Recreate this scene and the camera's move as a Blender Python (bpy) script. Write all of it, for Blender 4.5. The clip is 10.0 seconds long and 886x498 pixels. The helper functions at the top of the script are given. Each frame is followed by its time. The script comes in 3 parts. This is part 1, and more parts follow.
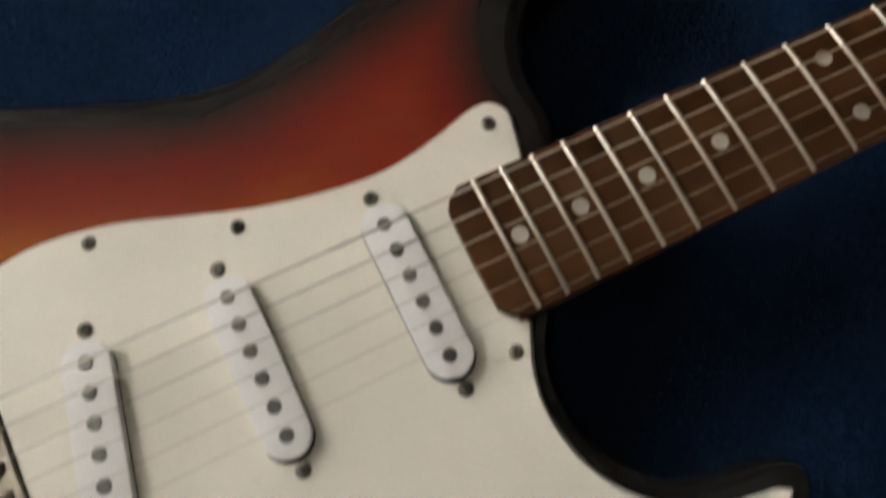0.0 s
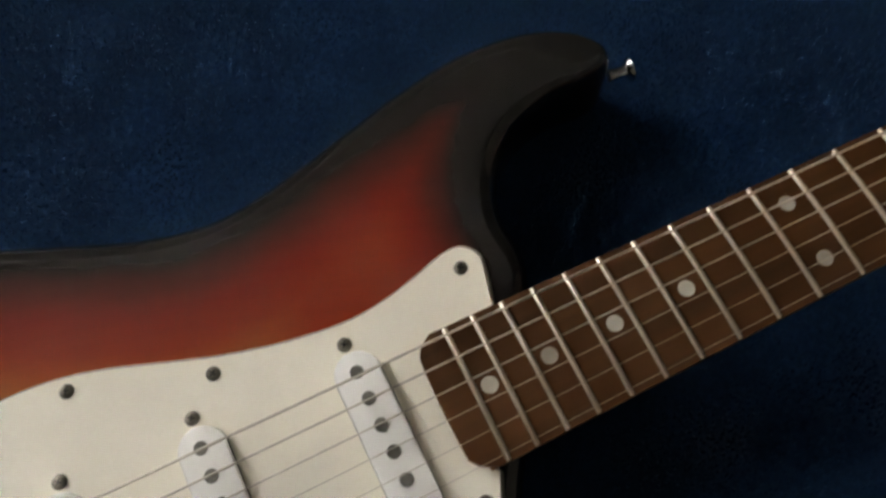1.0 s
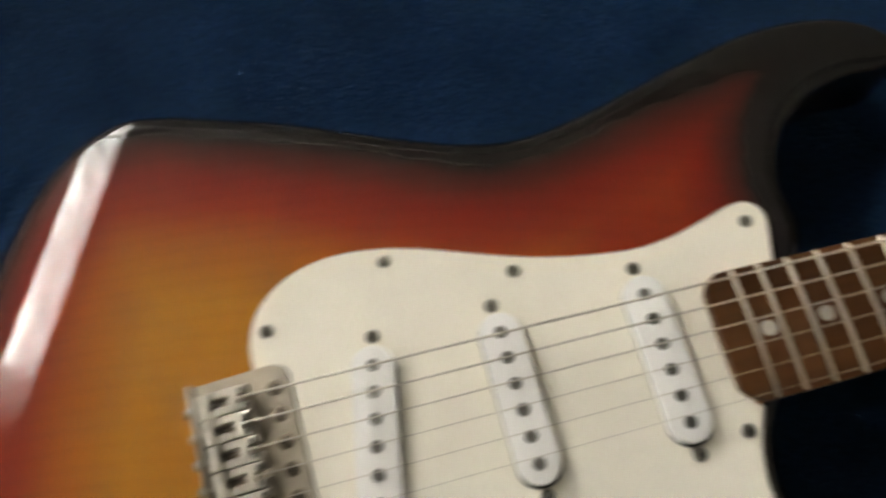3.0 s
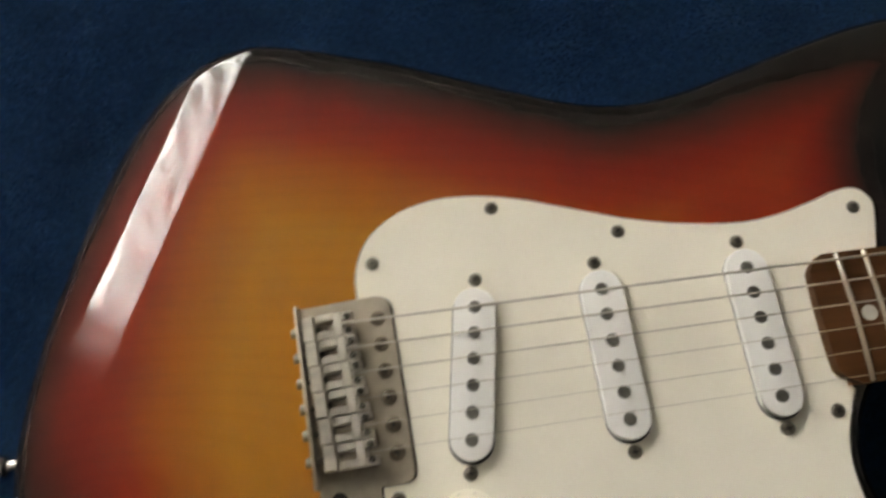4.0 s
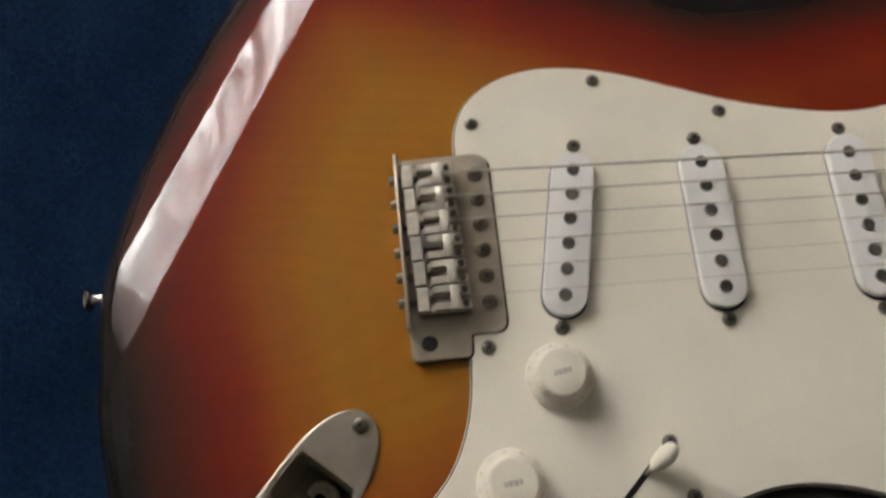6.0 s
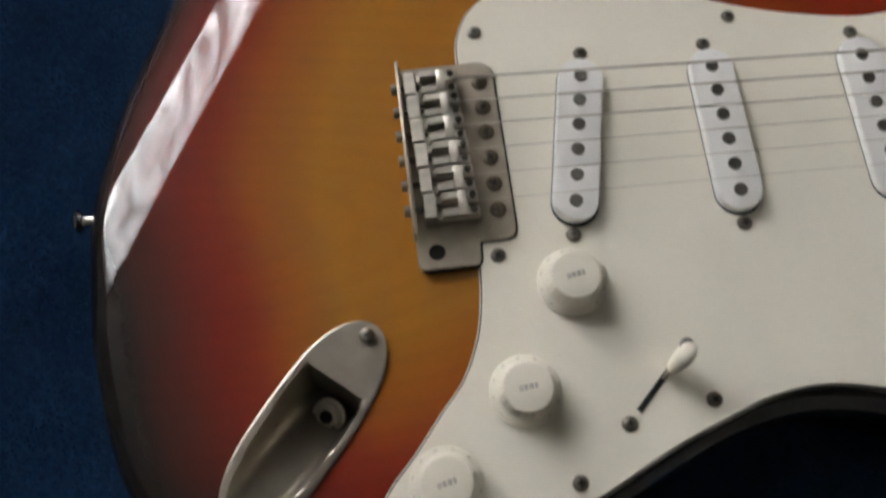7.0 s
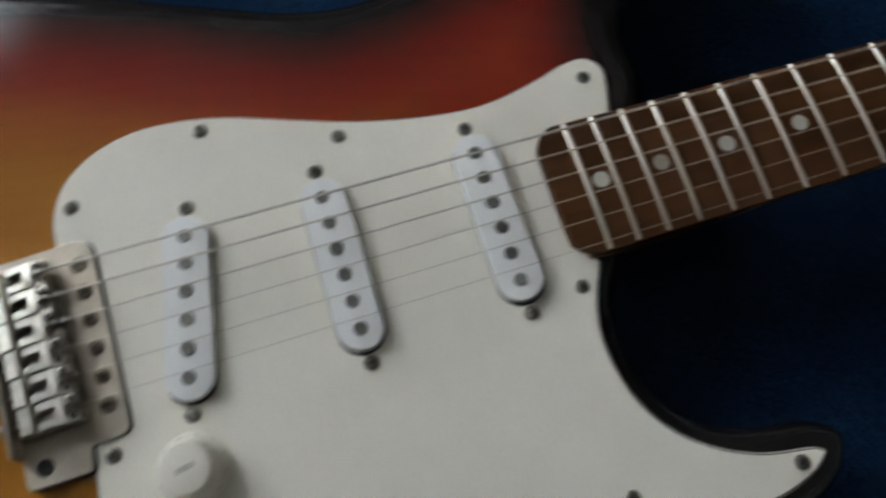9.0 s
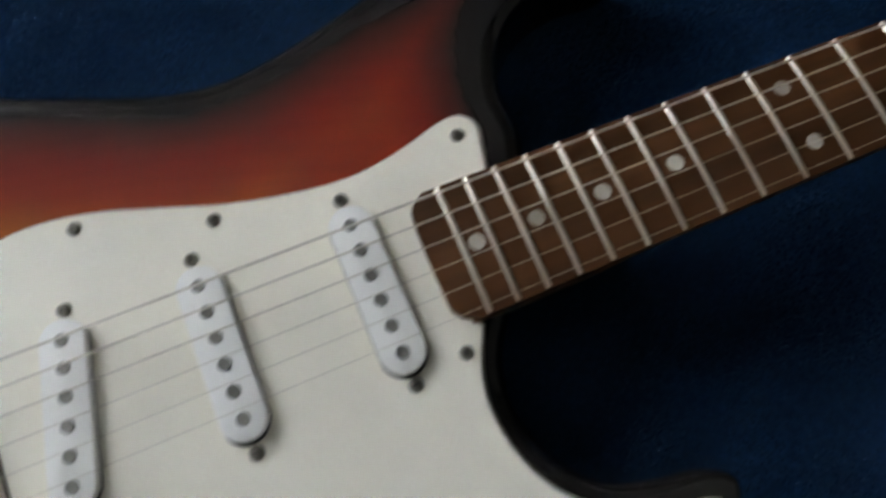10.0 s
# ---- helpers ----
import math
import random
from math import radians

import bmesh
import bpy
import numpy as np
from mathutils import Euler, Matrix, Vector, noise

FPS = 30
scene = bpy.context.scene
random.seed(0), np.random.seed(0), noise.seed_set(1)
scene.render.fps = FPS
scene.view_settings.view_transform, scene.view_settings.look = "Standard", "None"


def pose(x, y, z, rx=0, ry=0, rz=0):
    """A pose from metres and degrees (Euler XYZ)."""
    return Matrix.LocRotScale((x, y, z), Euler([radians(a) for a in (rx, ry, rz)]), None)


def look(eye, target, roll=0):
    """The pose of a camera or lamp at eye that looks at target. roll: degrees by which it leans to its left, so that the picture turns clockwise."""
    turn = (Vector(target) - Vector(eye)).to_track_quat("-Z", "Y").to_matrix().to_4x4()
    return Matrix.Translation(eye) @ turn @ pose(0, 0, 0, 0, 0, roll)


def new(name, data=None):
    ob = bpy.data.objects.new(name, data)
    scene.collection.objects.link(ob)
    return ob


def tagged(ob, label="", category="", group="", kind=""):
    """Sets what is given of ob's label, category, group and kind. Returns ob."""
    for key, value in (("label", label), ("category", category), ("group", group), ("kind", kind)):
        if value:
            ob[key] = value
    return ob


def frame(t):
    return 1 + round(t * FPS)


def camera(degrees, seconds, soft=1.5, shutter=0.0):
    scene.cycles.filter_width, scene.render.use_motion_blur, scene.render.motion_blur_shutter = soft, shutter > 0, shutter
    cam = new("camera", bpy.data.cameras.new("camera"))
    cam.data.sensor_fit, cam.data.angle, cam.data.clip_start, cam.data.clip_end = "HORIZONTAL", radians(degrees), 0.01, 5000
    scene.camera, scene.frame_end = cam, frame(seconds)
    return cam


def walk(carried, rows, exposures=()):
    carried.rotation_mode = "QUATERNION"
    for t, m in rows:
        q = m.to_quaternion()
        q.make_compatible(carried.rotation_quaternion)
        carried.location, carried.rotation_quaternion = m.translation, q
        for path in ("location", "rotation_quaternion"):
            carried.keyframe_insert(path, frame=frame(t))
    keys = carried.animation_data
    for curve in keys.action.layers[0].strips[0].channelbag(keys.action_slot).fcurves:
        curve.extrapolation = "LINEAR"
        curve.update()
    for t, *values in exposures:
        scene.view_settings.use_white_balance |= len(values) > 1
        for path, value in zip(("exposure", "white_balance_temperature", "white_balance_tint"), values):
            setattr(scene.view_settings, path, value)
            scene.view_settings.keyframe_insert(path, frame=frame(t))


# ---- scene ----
from mathutils.geometry import delaunay_2d_cdt

cam = camera(58.3, 10.0, soft=2.4, shutter=1.2)
PATH = [
    (0, (0.14019, -0.06802, 0.32450), (0.3636, 0.4686, -1.5892), -3.12),
    (0.5, (0.15390, -0.05142, 0.33302), (0.3819, 0.5198, -1.5701), -4.51),
    (1, (0.16562, -0.04478, 0.34098), (0.4302, 0.6075, -1.5310), -3.92),
    (1.5, (0.16177, -0.04043, 0.34576), (0.4630, 0.6172, -1.5189), 0.21),
    (2, (0.13232, -0.02714, 0.35688), (0.3639, 0.5191, -1.5531), 2.38),
    (2.5, (0.09838, -0.03279, 0.36457), (0.2745, 0.5782, -1.5316), -2.26),
    (3, (0.06249, -0.04054, 0.36692), (0.1772, 0.5991, -1.5246), -4.14),
    (3.2, (0.05485, -0.03846, 0.37064), (0.1184, 0.5601, -1.5366), -6.68),
    (4.3, (0.01812, -0.05545, 0.36951), (0.0640, 0.5409, -1.5390), -2.40),
    (4.5, (0.01615, -0.06174, 0.36845), (0.0533, 0.5488, -1.5357), -2.76),
    (5, (0.00547, -0.07479, 0.36386), (0.0260, 0.5218, -1.5450), -2.56),
    (5.5, (-0.00459, -0.08796, 0.35945), (0.0204, 0.5126, -1.5481), -1.21),
    (5.7, (-0.01022, -0.09697, 0.35525), (0.0107, 0.5309, -1.5435), -1.54),
    (6.8, (-0.02640, -0.12798, 0.33233), (0.0353, 0.5257, -1.5568), 0.92),
    (7, (-0.02732, -0.13431, 0.32857), (0.0361, 0.4947, -1.5689), 1.04),
    (7.5, (-0.00644, -0.13027, 0.33584), (0.0663, 0.4652, -1.5721), 0.94),
    (8, (0.03000, -0.11641, 0.33392), (0.1805, 0.4873, -1.5669), 3.54),
    (8.5, (0.07023, -0.10227, 0.33632), (0.2551, 0.4985, -1.5623), 3.42),
    (9, (0.10473, -0.09376, 0.33324), (0.2992, 0.4889, -1.5701), 1.49),
    (9.5, (0.12886, -0.08709, 0.33519), (0.3343, 0.4655, -1.5760), -0.27),
    (10, (0.15850, -0.08431, 0.33713), (0.3420, 0.5027, -1.5660), -5.07),
]
EXPOSURES = [(0, 0.37, 8500, 15), (1.0, 0.4, 8500, 14), (1.5, 0.7, 8700, 13), (3.2, 0.7, 8800, 13), (4.5, 0.41, 8900, 15), (5.5, 0.24, 8800, 17), (7.0, 0.23, 7800, 16), (8.5, -0.03, 7100, 12), (9.0, 0.0, 7000, 11), (9.5, 0.09, 7000, 10), (10, 0.32, 7100, 11)]
walk(cam, [(t, look(eye, target, roll)) for t, eye, target, roll in PATH], EXPOSURES)

# ---- light: one window with overcast daylight behind net curtains ----
DAY = 17.0           # brightness of the sky outside
WINDOW_AZ = 137.0    # compass turn of the window from the guitar's string line
FALL, BEND = 0.22, 4.2  # slope of the forearm contour at its upper edge, and how it steepens
world = bpy.data.worlds.new("world")
scene.world = world
world.use_nodes = True
world.node_tree.nodes["Background"].inputs["Color"].default_value = (0.75, 0.85, 1.0, 1)
world.node_tree.nodes["Background"].inputs["Strength"].default_value = 0.3


# ---- helpers of this scene ----
def part(name, bm, material, parent=None, label="", smooth=40):
    mesh = bpy.data.meshes.new(name)
    if hasattr(bm, "to_mesh"):
        bm.normal_update()
        bm.to_mesh(mesh)
        bm.free()
    else:
        mesh.from_pydata(bm[0], [], bm[1])
    for m in material if isinstance(material, (list, tuple)) else [material]:
        mesh.materials.append(m)
    if smooth:
        mesh.shade_smooth()
        mesh.set_sharp_from_angle(angle=radians(smooth))
    ob = new(name, mesh)
    if parent:
        ob.parent = parent
    if label:
        tagged(ob, label)
    return ob


def twin(ob, m, parent=None):
    """Another object on the same mesh."""
    o = ob.copy()
    scene.collection.objects.link(o)
    o.parent = parent or ob.parent
    o.matrix_basis = m
    return o


def box(bm, size, at=(0, 0, 0), turn=None, bevel=0.0, segments=2):
    made = bmesh.ops.create_cube(bm, size=1, matrix=Matrix.Translation(at) @ (turn or Matrix()) @ Matrix.Diagonal((*size, 1)))
    if bevel:
        edges = list({e for v in made["verts"] for e in v.link_edges})
        bmesh.ops.bevel(bm, geom=edges, offset=bevel, segments=segments, affect="EDGES", profile=0.5)


def lathe(profile, segments=32, m=None):
    """A turned solid round z from (radius, height) pairs, closed at both ends."""
    bm = bmesh.new()
    rings = []
    for r, z in profile:
        rings.append([bm.verts.new((r * math.cos(a), r * math.sin(a), z)) for a in np.linspace(0, math.tau, segments, endpoint=False)])
    for a, b in zip(rings, rings[1:]):
        for i in range(segments):
            j = (i + 1) % segments
            bm.faces.new((a[i], a[j], b[j], b[i]))
    bm.faces.new(rings[0][::-1])
    bm.faces.new(rings[-1])
    if m:
        bmesh.ops.transform(bm, matrix=m, verts=bm.verts)
    return bm


def spline(points, per=8, closed=True):
    """A centripetal curve through points in millimetres, as points in metres."""
    p = np.array(points, float) / 1000
    n = len(p)
    out = []
    for i in range(n if closed else n - 1):
        if closed:
            q = [p[(i + k - 1) % n] for k in range(4)]
        else:
            q = [p[i - 1] if i else 2 * p[0] - p[1], p[i], p[i + 1], p[i + 2] if i + 2 < n else 2 * p[-1] - p[-2]]
        k = [0]
        for a, b in zip(q, q[1:]):
            k.append(k[-1] + max(1e-6, np.linalg.norm(b - a)) ** 0.5)
        for t in np.linspace(k[1], k[2], per, endpoint=False):
            mix = lambda a, b, u, v: a * (v - t) / (v - u) + b * (t - u) / (v - u)
            a1, a2, a3 = mix(q[0], q[1], k[0], k[1]), mix(q[1], q[2], k[1], k[2]), mix(q[2], q[3], k[2], k[3])
            b1, b2 = mix(a1, a2, k[0], k[2]), mix(a2, a3, k[1], k[3])
            out.append(mix(b1, b2, k[1], k[2]))
    if not closed:
        out.append(p[-1])
    return np.array(out)


def even(loop, step):
    """The closed loop with points at even steps."""
    q = np.vstack([loop, loop[:1]])
    d = np.concatenate([[0], np.cumsum(np.linalg.norm(np.diff(q, axis=0), axis=1))])
    n = int(d[-1] / step)
    s = np.linspace(0, d[-1], n, endpoint=False)
    return np.stack([np.interp(s, d, q[:, 0]), np.interp(s, d, q[:, 1])], 1)


def area(loop):
    x, y = loop[:, 0], loop[:, 1]
    return 0.5 * np.sum(x * np.roll(y, -1) - np.roll(x, -1) * y)


def inset(loop, d):
    """The loop moved inwards by d (anticlockwise loops)."""
    t = np.roll(loop, -1, 0) - np.roll(loop, 1, 0)
    t /= np.linalg.norm(t, axis=1)[:, None] + 1e-12
    return loop + d * np.stack([-t[:, 1], t[:, 0]], 1)


def inside(p, loop):
    x, y = p[:, 0][:, None], p[:, 1][:, None]
    a, b = loop, np.roll(loop, -1, 0)
    cross = (a[:, 1] > y) != (b[:, 1] > y)
    at = a[:, 0] + (y - a[:, 1]) * (b[:, 0] - a[:, 0]) / (b[:, 1] - a[:, 1] + 1e-15)
    return (cross & (x < at)).sum(1) % 2 == 1


def edge_distance(p, loop):
    a, b = loop, np.roll(loop, -1, 0)
    ab = b - a
    out = np.empty(len(p))
    for i, q in enumerate(p):
        t = np.clip(((q - a) * ab).sum(1) / ((ab * ab).sum(1) + 1e-15), 0, 1)
        out[i] = np.sqrt((((a + ab * t[:, None]) - q) ** 2).sum(1).min())
    return out


def slab(loop, z0, z1, bevel=0.0):
    """A plate with the outline loop from z0 to z1, its upper edge bevelled."""
    if area(loop) < 0:
        loop = loop[::-1]
    bm = bmesh.new()
    rings = []
    for d, z in ((0, z0), (0, z1 - bevel), (bevel, z1)) if bevel else ((0, z0), (0, z1)):
        rings.append([bm.verts.new((*p, z)) for p in (inset(loop, d) if d else loop)])
    n = len(loop)
    for a, b in zip(rings, rings[1:]):
        for i in range(n):
            j = (i + 1) % n
            bm.faces.new((a[i], a[j], b[j], b[i]))
    for ring, up in ((rings[0], False), (rings[-1], True)):
        tri = delaunay_2d_cdt([Vector(v.co[:2]) for v in ring], [], [list(range(n))], 1, 1e-7)
        if len(tri[0]) == n:
            for f in tri[2]:
                vs = [ring[tri[3][k][0]] for k in f]
                try:
                    bm.faces.new(vs if up else vs[::-1])
                except ValueError:
                    pass
        else:
            bm.faces.new(ring if up else ring[::-1])
    return bm


# ---- materials ----
def material(name, base, rough=0.5, metal=0.0, coat=0.0, vary=0.0, scale=40.0, bump=0.0, bump_scale=200.0, rough_vary=0.0, stretch=(1, 1, 1), dark=None, transmission=0.0):
    m = bpy.data.materials.new(name)
    m.use_nodes = True
    n, k = m.node_tree.nodes, m.node_tree.links
    b = n["Principled BSDF"]
    b.inputs["Base Color"].default_value = (*base, 1)
    b.inputs["Roughness"].default_value = rough
    b.inputs["Metallic"].default_value = metal
    b.inputs["Coat Weight"].default_value = coat
    b.inputs["Coat Roughness"].default_value = 0.06
    b.inputs["Transmission Weight"].default_value = transmission
    co = n.new("ShaderNodeTexCoord")
    mp = n.new("ShaderNodeMapping")
    mp.inputs["Scale"].default_value = stretch
    k.new(co.outputs["Object"], mp.inputs["Vector"])
    if vary:
        t = n.new("ShaderNodeTexNoise")
        t.inputs["Scale"].default_value, t.inputs["Detail"].default_value = scale, 6
        k.new(mp.outputs[0], t.inputs["Vector"])
        r = n.new("ShaderNodeValToRGB")
        r.color_ramp.elements[0].position, r.color_ramp.elements[1].position = 0.3, 0.7
        r.color_ramp.elements[0].color = (*(dark or [c * (1 - vary) for c in base]), 1)
        r.color_ramp.elements[1].color = (*[min(1, c * (1 + vary * 0.5)) for c in base], 1)
        k.new(t.outputs["Fac"], r.inputs[0])
        k.new(r.outputs[0], b.inputs["Base Color"])
    if rough_vary:
        t = n.new("ShaderNodeTexNoise")
        t.inputs["Scale"].default_value, t.inputs["Detail"].default_value = 90, 5
        k.new(mp.outputs[0], t.inputs["Vector"])
        r = n.new("ShaderNodeMapRange")
        r.inputs["To Min"].default_value, r.inputs["To Max"].default_value = max(0.02, rough - rough_vary), rough + rough_vary
        k.new(t.outputs["Fac"], r.inputs["Value"])
        k.new(r.outputs[0], b.inputs["Roughness"])
    if bump:
        t = n.new("ShaderNodeTexNoise")
        t.inputs["Scale"].default_value, t.inputs["Detail"].default_value = bump_scale, 4
        k.new(mp.outputs[0], t.inputs["Vector"])
        u = n.new("ShaderNodeBump")
        u.inputs["Strength"].default_value, u.inputs["Distance"].default_value = bump, 0.001
        k.new(t.outputs["Fac"], u.inputs["Height"])
        k.new(u.outputs[0], b.inputs["Normal"])
    return m


def sunburst():
    """Three-colour lacquer: black edge, red, amber middle over faint wood figure."""
    m = material("sunburst_lacquer", (0.4, 0.16, 0.03), 0.55, coat=1.0)
    n, k = m.node_tree.nodes, m.node_tree.links
    b = n["Principled BSDF"]
    b.inputs["Coat Roughness"].default_value = 0.05
    b.inputs["Specular IOR Level"].default_value = 0.05
    at = n.new("ShaderNodeAttribute")
    at.attribute_name = "burst"
    co = n.new("ShaderNodeTexCoord")
    spread = n.new("ShaderNodeTexNoise")
    spread.inputs["Scale"].default_value, spread.inputs["Detail"].default_value = 14, 3
    k.new(co.outputs["Object"], spread.inputs["Vector"])
    wob = n.new("ShaderNodeMath")
    wob.operation = "MULTIPLY_ADD"
    wob.inputs[1].default_value, wob.inputs[2].default_value = 0.012, -0.006
    k.new(spread.outputs["Fac"], wob.inputs[0])
    add = n.new("ShaderNodeMath")
    add.operation = "ADD"
    k.new(at.outputs["Fac"], add.inputs[0])
    k.new(wob.outputs[0], add.inputs[1])
    fac = n.new("ShaderNodeMath")
    fac.operation = "MULTIPLY"
    fac.inputs[1].default_value = 10.0
    k.new(add.outputs[0], fac.inputs[0])
    ramp = n.new("ShaderNodeValToRGB")
    e = ramp.color_ramp.elements
    stops = ((0.07, (0.0090, 0.0082, 0.0074)), (0.14, (0.015, 0.0090, 0.0076)), (0.24, (0.07, 0.012, 0.008)), (0.36, (0.15, 0.014, 0.008)), (0.50, (0.21, 0.024, 0.010)), (0.64, (0.28, 0.066, 0.012)), (0.92, (0.35, 0.135, 0.017)))
    e[0].position, e[0].color = stops[0][0], (*stops[0][1], 1)
    e[1].position, e[1].color = stops[-1][0], (*stops[-1][1], 1)
    for p, c in stops[1:-1]:
        x = e.new(p)
        x.color = (*c, 1)
    k.new(fac.outputs[0], ramp.inputs[0])
    mp = n.new("ShaderNodeMapping")
    mp.inputs["Scale"].default_value = (0.36, 1.0, 1.0)
    mp.inputs["Location"].default_value = (0.0395, 0.028, 0.0)
    k.new(co.outputs["Object"], mp.inputs["Vector"])
    grain = n.new("ShaderNodeTexWave")
    grain.wave_type, grain.rings_direction = "RINGS", "Z"
    grain.inputs["Scale"].default_value, grain.inputs["Distortion"].default_value = 42.0, 2.2
    grain.inputs["Detail"].default_value, grain.inputs["Detail Scale"].default_value = 3, 0.6
    k.new(mp.outputs[0], grain.inputs["Vector"])
    mix = n.new("ShaderNodeMix")
    mix.data_type, mix.blend_type = "RGBA", "MULTIPLY"
    gr = n.new("ShaderNodeValToRGB")
    gr.color_ramp.elements[0].color, gr.color_ramp.elements[1].color = (0.62, 0.52, 0.45, 1), (1, 1, 1, 1)
    gr.color_ramp.elements[1].position = 0.45
    k.new(grain.outputs["Fac"], gr.inputs[0])
    mix.inputs["Factor"].default_value = 0.09
    k.new(ramp.outputs[0], mix.inputs["A"])
    k.new(gr.outputs[0], mix.inputs["B"])
    k.new(mix.outputs["Result"], b.inputs["Base Color"])
    return m


def rosewood():
    m = material("rosewood", (0.082, 0.032, 0.011), 0.55, vary=0.5, scale=60, stretch=(0.12, 1.6, 1.6), bump=0.25, bump_scale=260)
    return m


def carpet_mat():
    m = material("blue_carpet", (0.0068, 0.0268, 0.064), 0.95, vary=0.32, scale=300, bump=0.28, bump_scale=420)
    n, k = m.node_tree.nodes, m.node_tree.links
    b = n["Principled BSDF"]
    b.inputs["Specular IOR Level"].default_value = 0.04
    old = b.inputs["Base Color"].links[0].from_socket
    big = n.new("ShaderNodeTexNoise")
    big.inputs["Scale"].default_value, big.inputs["Detail"].default_value = 22, 4
    co = n.new("ShaderNodeTexCoord")
    k.new(co.outputs["Object"], big.inputs["Vector"])
    r = n.new("ShaderNodeMapRange")
    r.inputs["From Min"].default_value, r.inputs["From Max"].default_value = 0.3, 0.7
    r.inputs["To Min"].default_value, r.inputs["To Max"].default_value = 0.7, 1.25
    k.new(big.outputs["Fac"], r.inputs["Value"])
    geo = n.new("ShaderNodeNewGeometry")
    isl = n.new("ShaderNodeMapRange")
    isl.inputs["To Min"].default_value, isl.inputs["To Max"].default_value = 0.94, 1.07
    k.new(geo.outputs["Random Per Island"], isl.inputs["Value"])
    mul = n.new("ShaderNodeMath")
    mul.operation = "MULTIPLY"
    k.new(r.outputs[0], mul.inputs[0])
    k.new(isl.outputs[0], mul.inputs[1])
    mix = n.new("ShaderNodeVectorMath")
    mix.operation = "SCALE"
    k.new(old, mix.inputs[0])
    k.new(mul.outputs[0], mix.inputs["Scale"])
    k.new(mix.outputs[0], b.inputs["Base Color"])
    return m


def glow(name, colour, strength):
    m = bpy.data.materials.new(name)
    m.use_nodes = True
    n, k = m.node_tree.nodes, m.node_tree.links
    n.remove(n["Principled BSDF"])
    e = n.new("ShaderNodeEmission")
    e.inputs["Color"].default_value, e.inputs["Strength"].default_value = (*colour, 1), strength
    k.new(e.outputs[0], n["Material Output"].inputs["Surface"])
    return m


def net():
    """Sheer fabric whose gathered pleats let through less light."""
    m = bpy.data.materials.new("net_curtain")
    m.use_nodes = True
    n, k = m.node_tree.nodes, m.node_tree.links
    n.remove(n["Principled BSDF"])
    d, t, c = n.new("ShaderNodeBsdfDiffuse"), n.new("ShaderNodeBsdfTranslucent"), n.new("ShaderNodeBsdfTransparent")
    d.inputs["Color"].default_value = t.inputs["Color"].default_value = (0.8, 0.8, 0.8, 1)
    a, b = n.new("ShaderNodeMixShader"), n.new("ShaderNodeMixShader")
    a.inputs[0].default_value = 0.6
    co, mp, tex, r = n.new("ShaderNodeTexCoord"), n.new("ShaderNodeMapping"), n.new("ShaderNodeTexNoise"), n.new("ShaderNodeMapRange")
    mp.inputs["Scale"].default_value = (0.3, 1.0, 0.10)
    tex.inputs["Scale"].default_value, tex.inputs["Detail"].default_value = 24.0, 3
    r.inputs["From Min"].default_value, r.inputs["From Max"].default_value = 0.35, 0.65
    r.inputs["To Min"].default_value, r.inputs["To Max"].default_value = 0.0, 0.6
    k.new(co.outputs["Object"], mp.inputs["Vector"]), k.new(mp.outputs[0], tex.inputs["Vector"])
    k.new(tex.outputs["Fac"], r.inputs["Value"]), k.new(r.outputs[0], b.inputs[0])
    k.new(d.outputs[0], a.inputs[1]), k.new(t.outputs[0], a.inputs[2])
    k.new(a.outputs[0], b.inputs[1]), k.new(c.outputs[0], b.inputs[2])
    k.new(b.outputs[0], n["Material Output"].inputs["Surface"])
    return m


LACQUER = sunburst()
WHITE_PLY = material("white_plastic", (0.88, 0.835, 0.715), 0.38, vary=0.04, scale=25, rough_vary=0.06)
# black ply, also used as the shade in the gaps round the pickups
BLACK_PLY_AND_GAP = material("black_plastic_and_gap", (0.02, 0.02, 0.02), 0.5)
COVER_WHITE = material("cover_plastic", (0.87, 0.86, 0.83), 0.34, vary=0.04, scale=30)
KNOB_WHITE = material("aged_white_plastic", (0.84, 0.79, 0.67), 0.42, vary=0.06, scale=60)
FAINT_PRINT = material("faded_print", (0.68, 0.64, 0.54), 0.6)
PRINT = material("worn_grey_print", (0.56, 0.52, 0.44), 0.6, vary=0.3, scale=400)
NICKEL = material("dull_nickel", (0.48, 0.417, 0.335), 0.46, metal=1.0, vary=0.2, scale=120, rough_vary=0.1)
CHROME = material("chrome", (0.62, 0.60, 0.57), 0.16, metal=1.0, rough_vary=0.06)
SCREW = material("nickel_screw", (0.22, 0.20, 0.17), 0.42, metal=1.0, vary=0.3, scale=300)
# shade of holes, slots and gaps, put on as near-black colour
PAINTED_SHADE = material("painted_shade", (0.012, 0.011, 0.010), 0.7)
STEEL = material("string_steel", (0.60, 0.56, 0.49), 0.55, metal=1.0)
SADDLE = material("worn_saddle_nickel", (0.78, 0.73, 0.64), 0.34, metal=1.0, vary=0.22, scale=160, rough_vary=0.12)
# darker copy of the bridge nickel: the plate's dimmer reflections are in the colour
JACK_METAL = material("dim_reflection_nickel", (0.40, 0.355, 0.295), 0.40, metal=1.0, vary=0.16, scale=90, rough_vary=0.08)
PIVOT = material("worn_brown_screw", (0.18, 0.148, 0.112), 0.5, metal=1.0, vary=0.4, scale=350)
SET_SCREW = material("dark_set_screw", (0.10, 0.09, 0.075), 0.45, metal=1.0)
POLE = material("magnet_steel", (0.26, 0.248, 0.225), 0.42, metal=1.0, vary=0.25, scale=250)
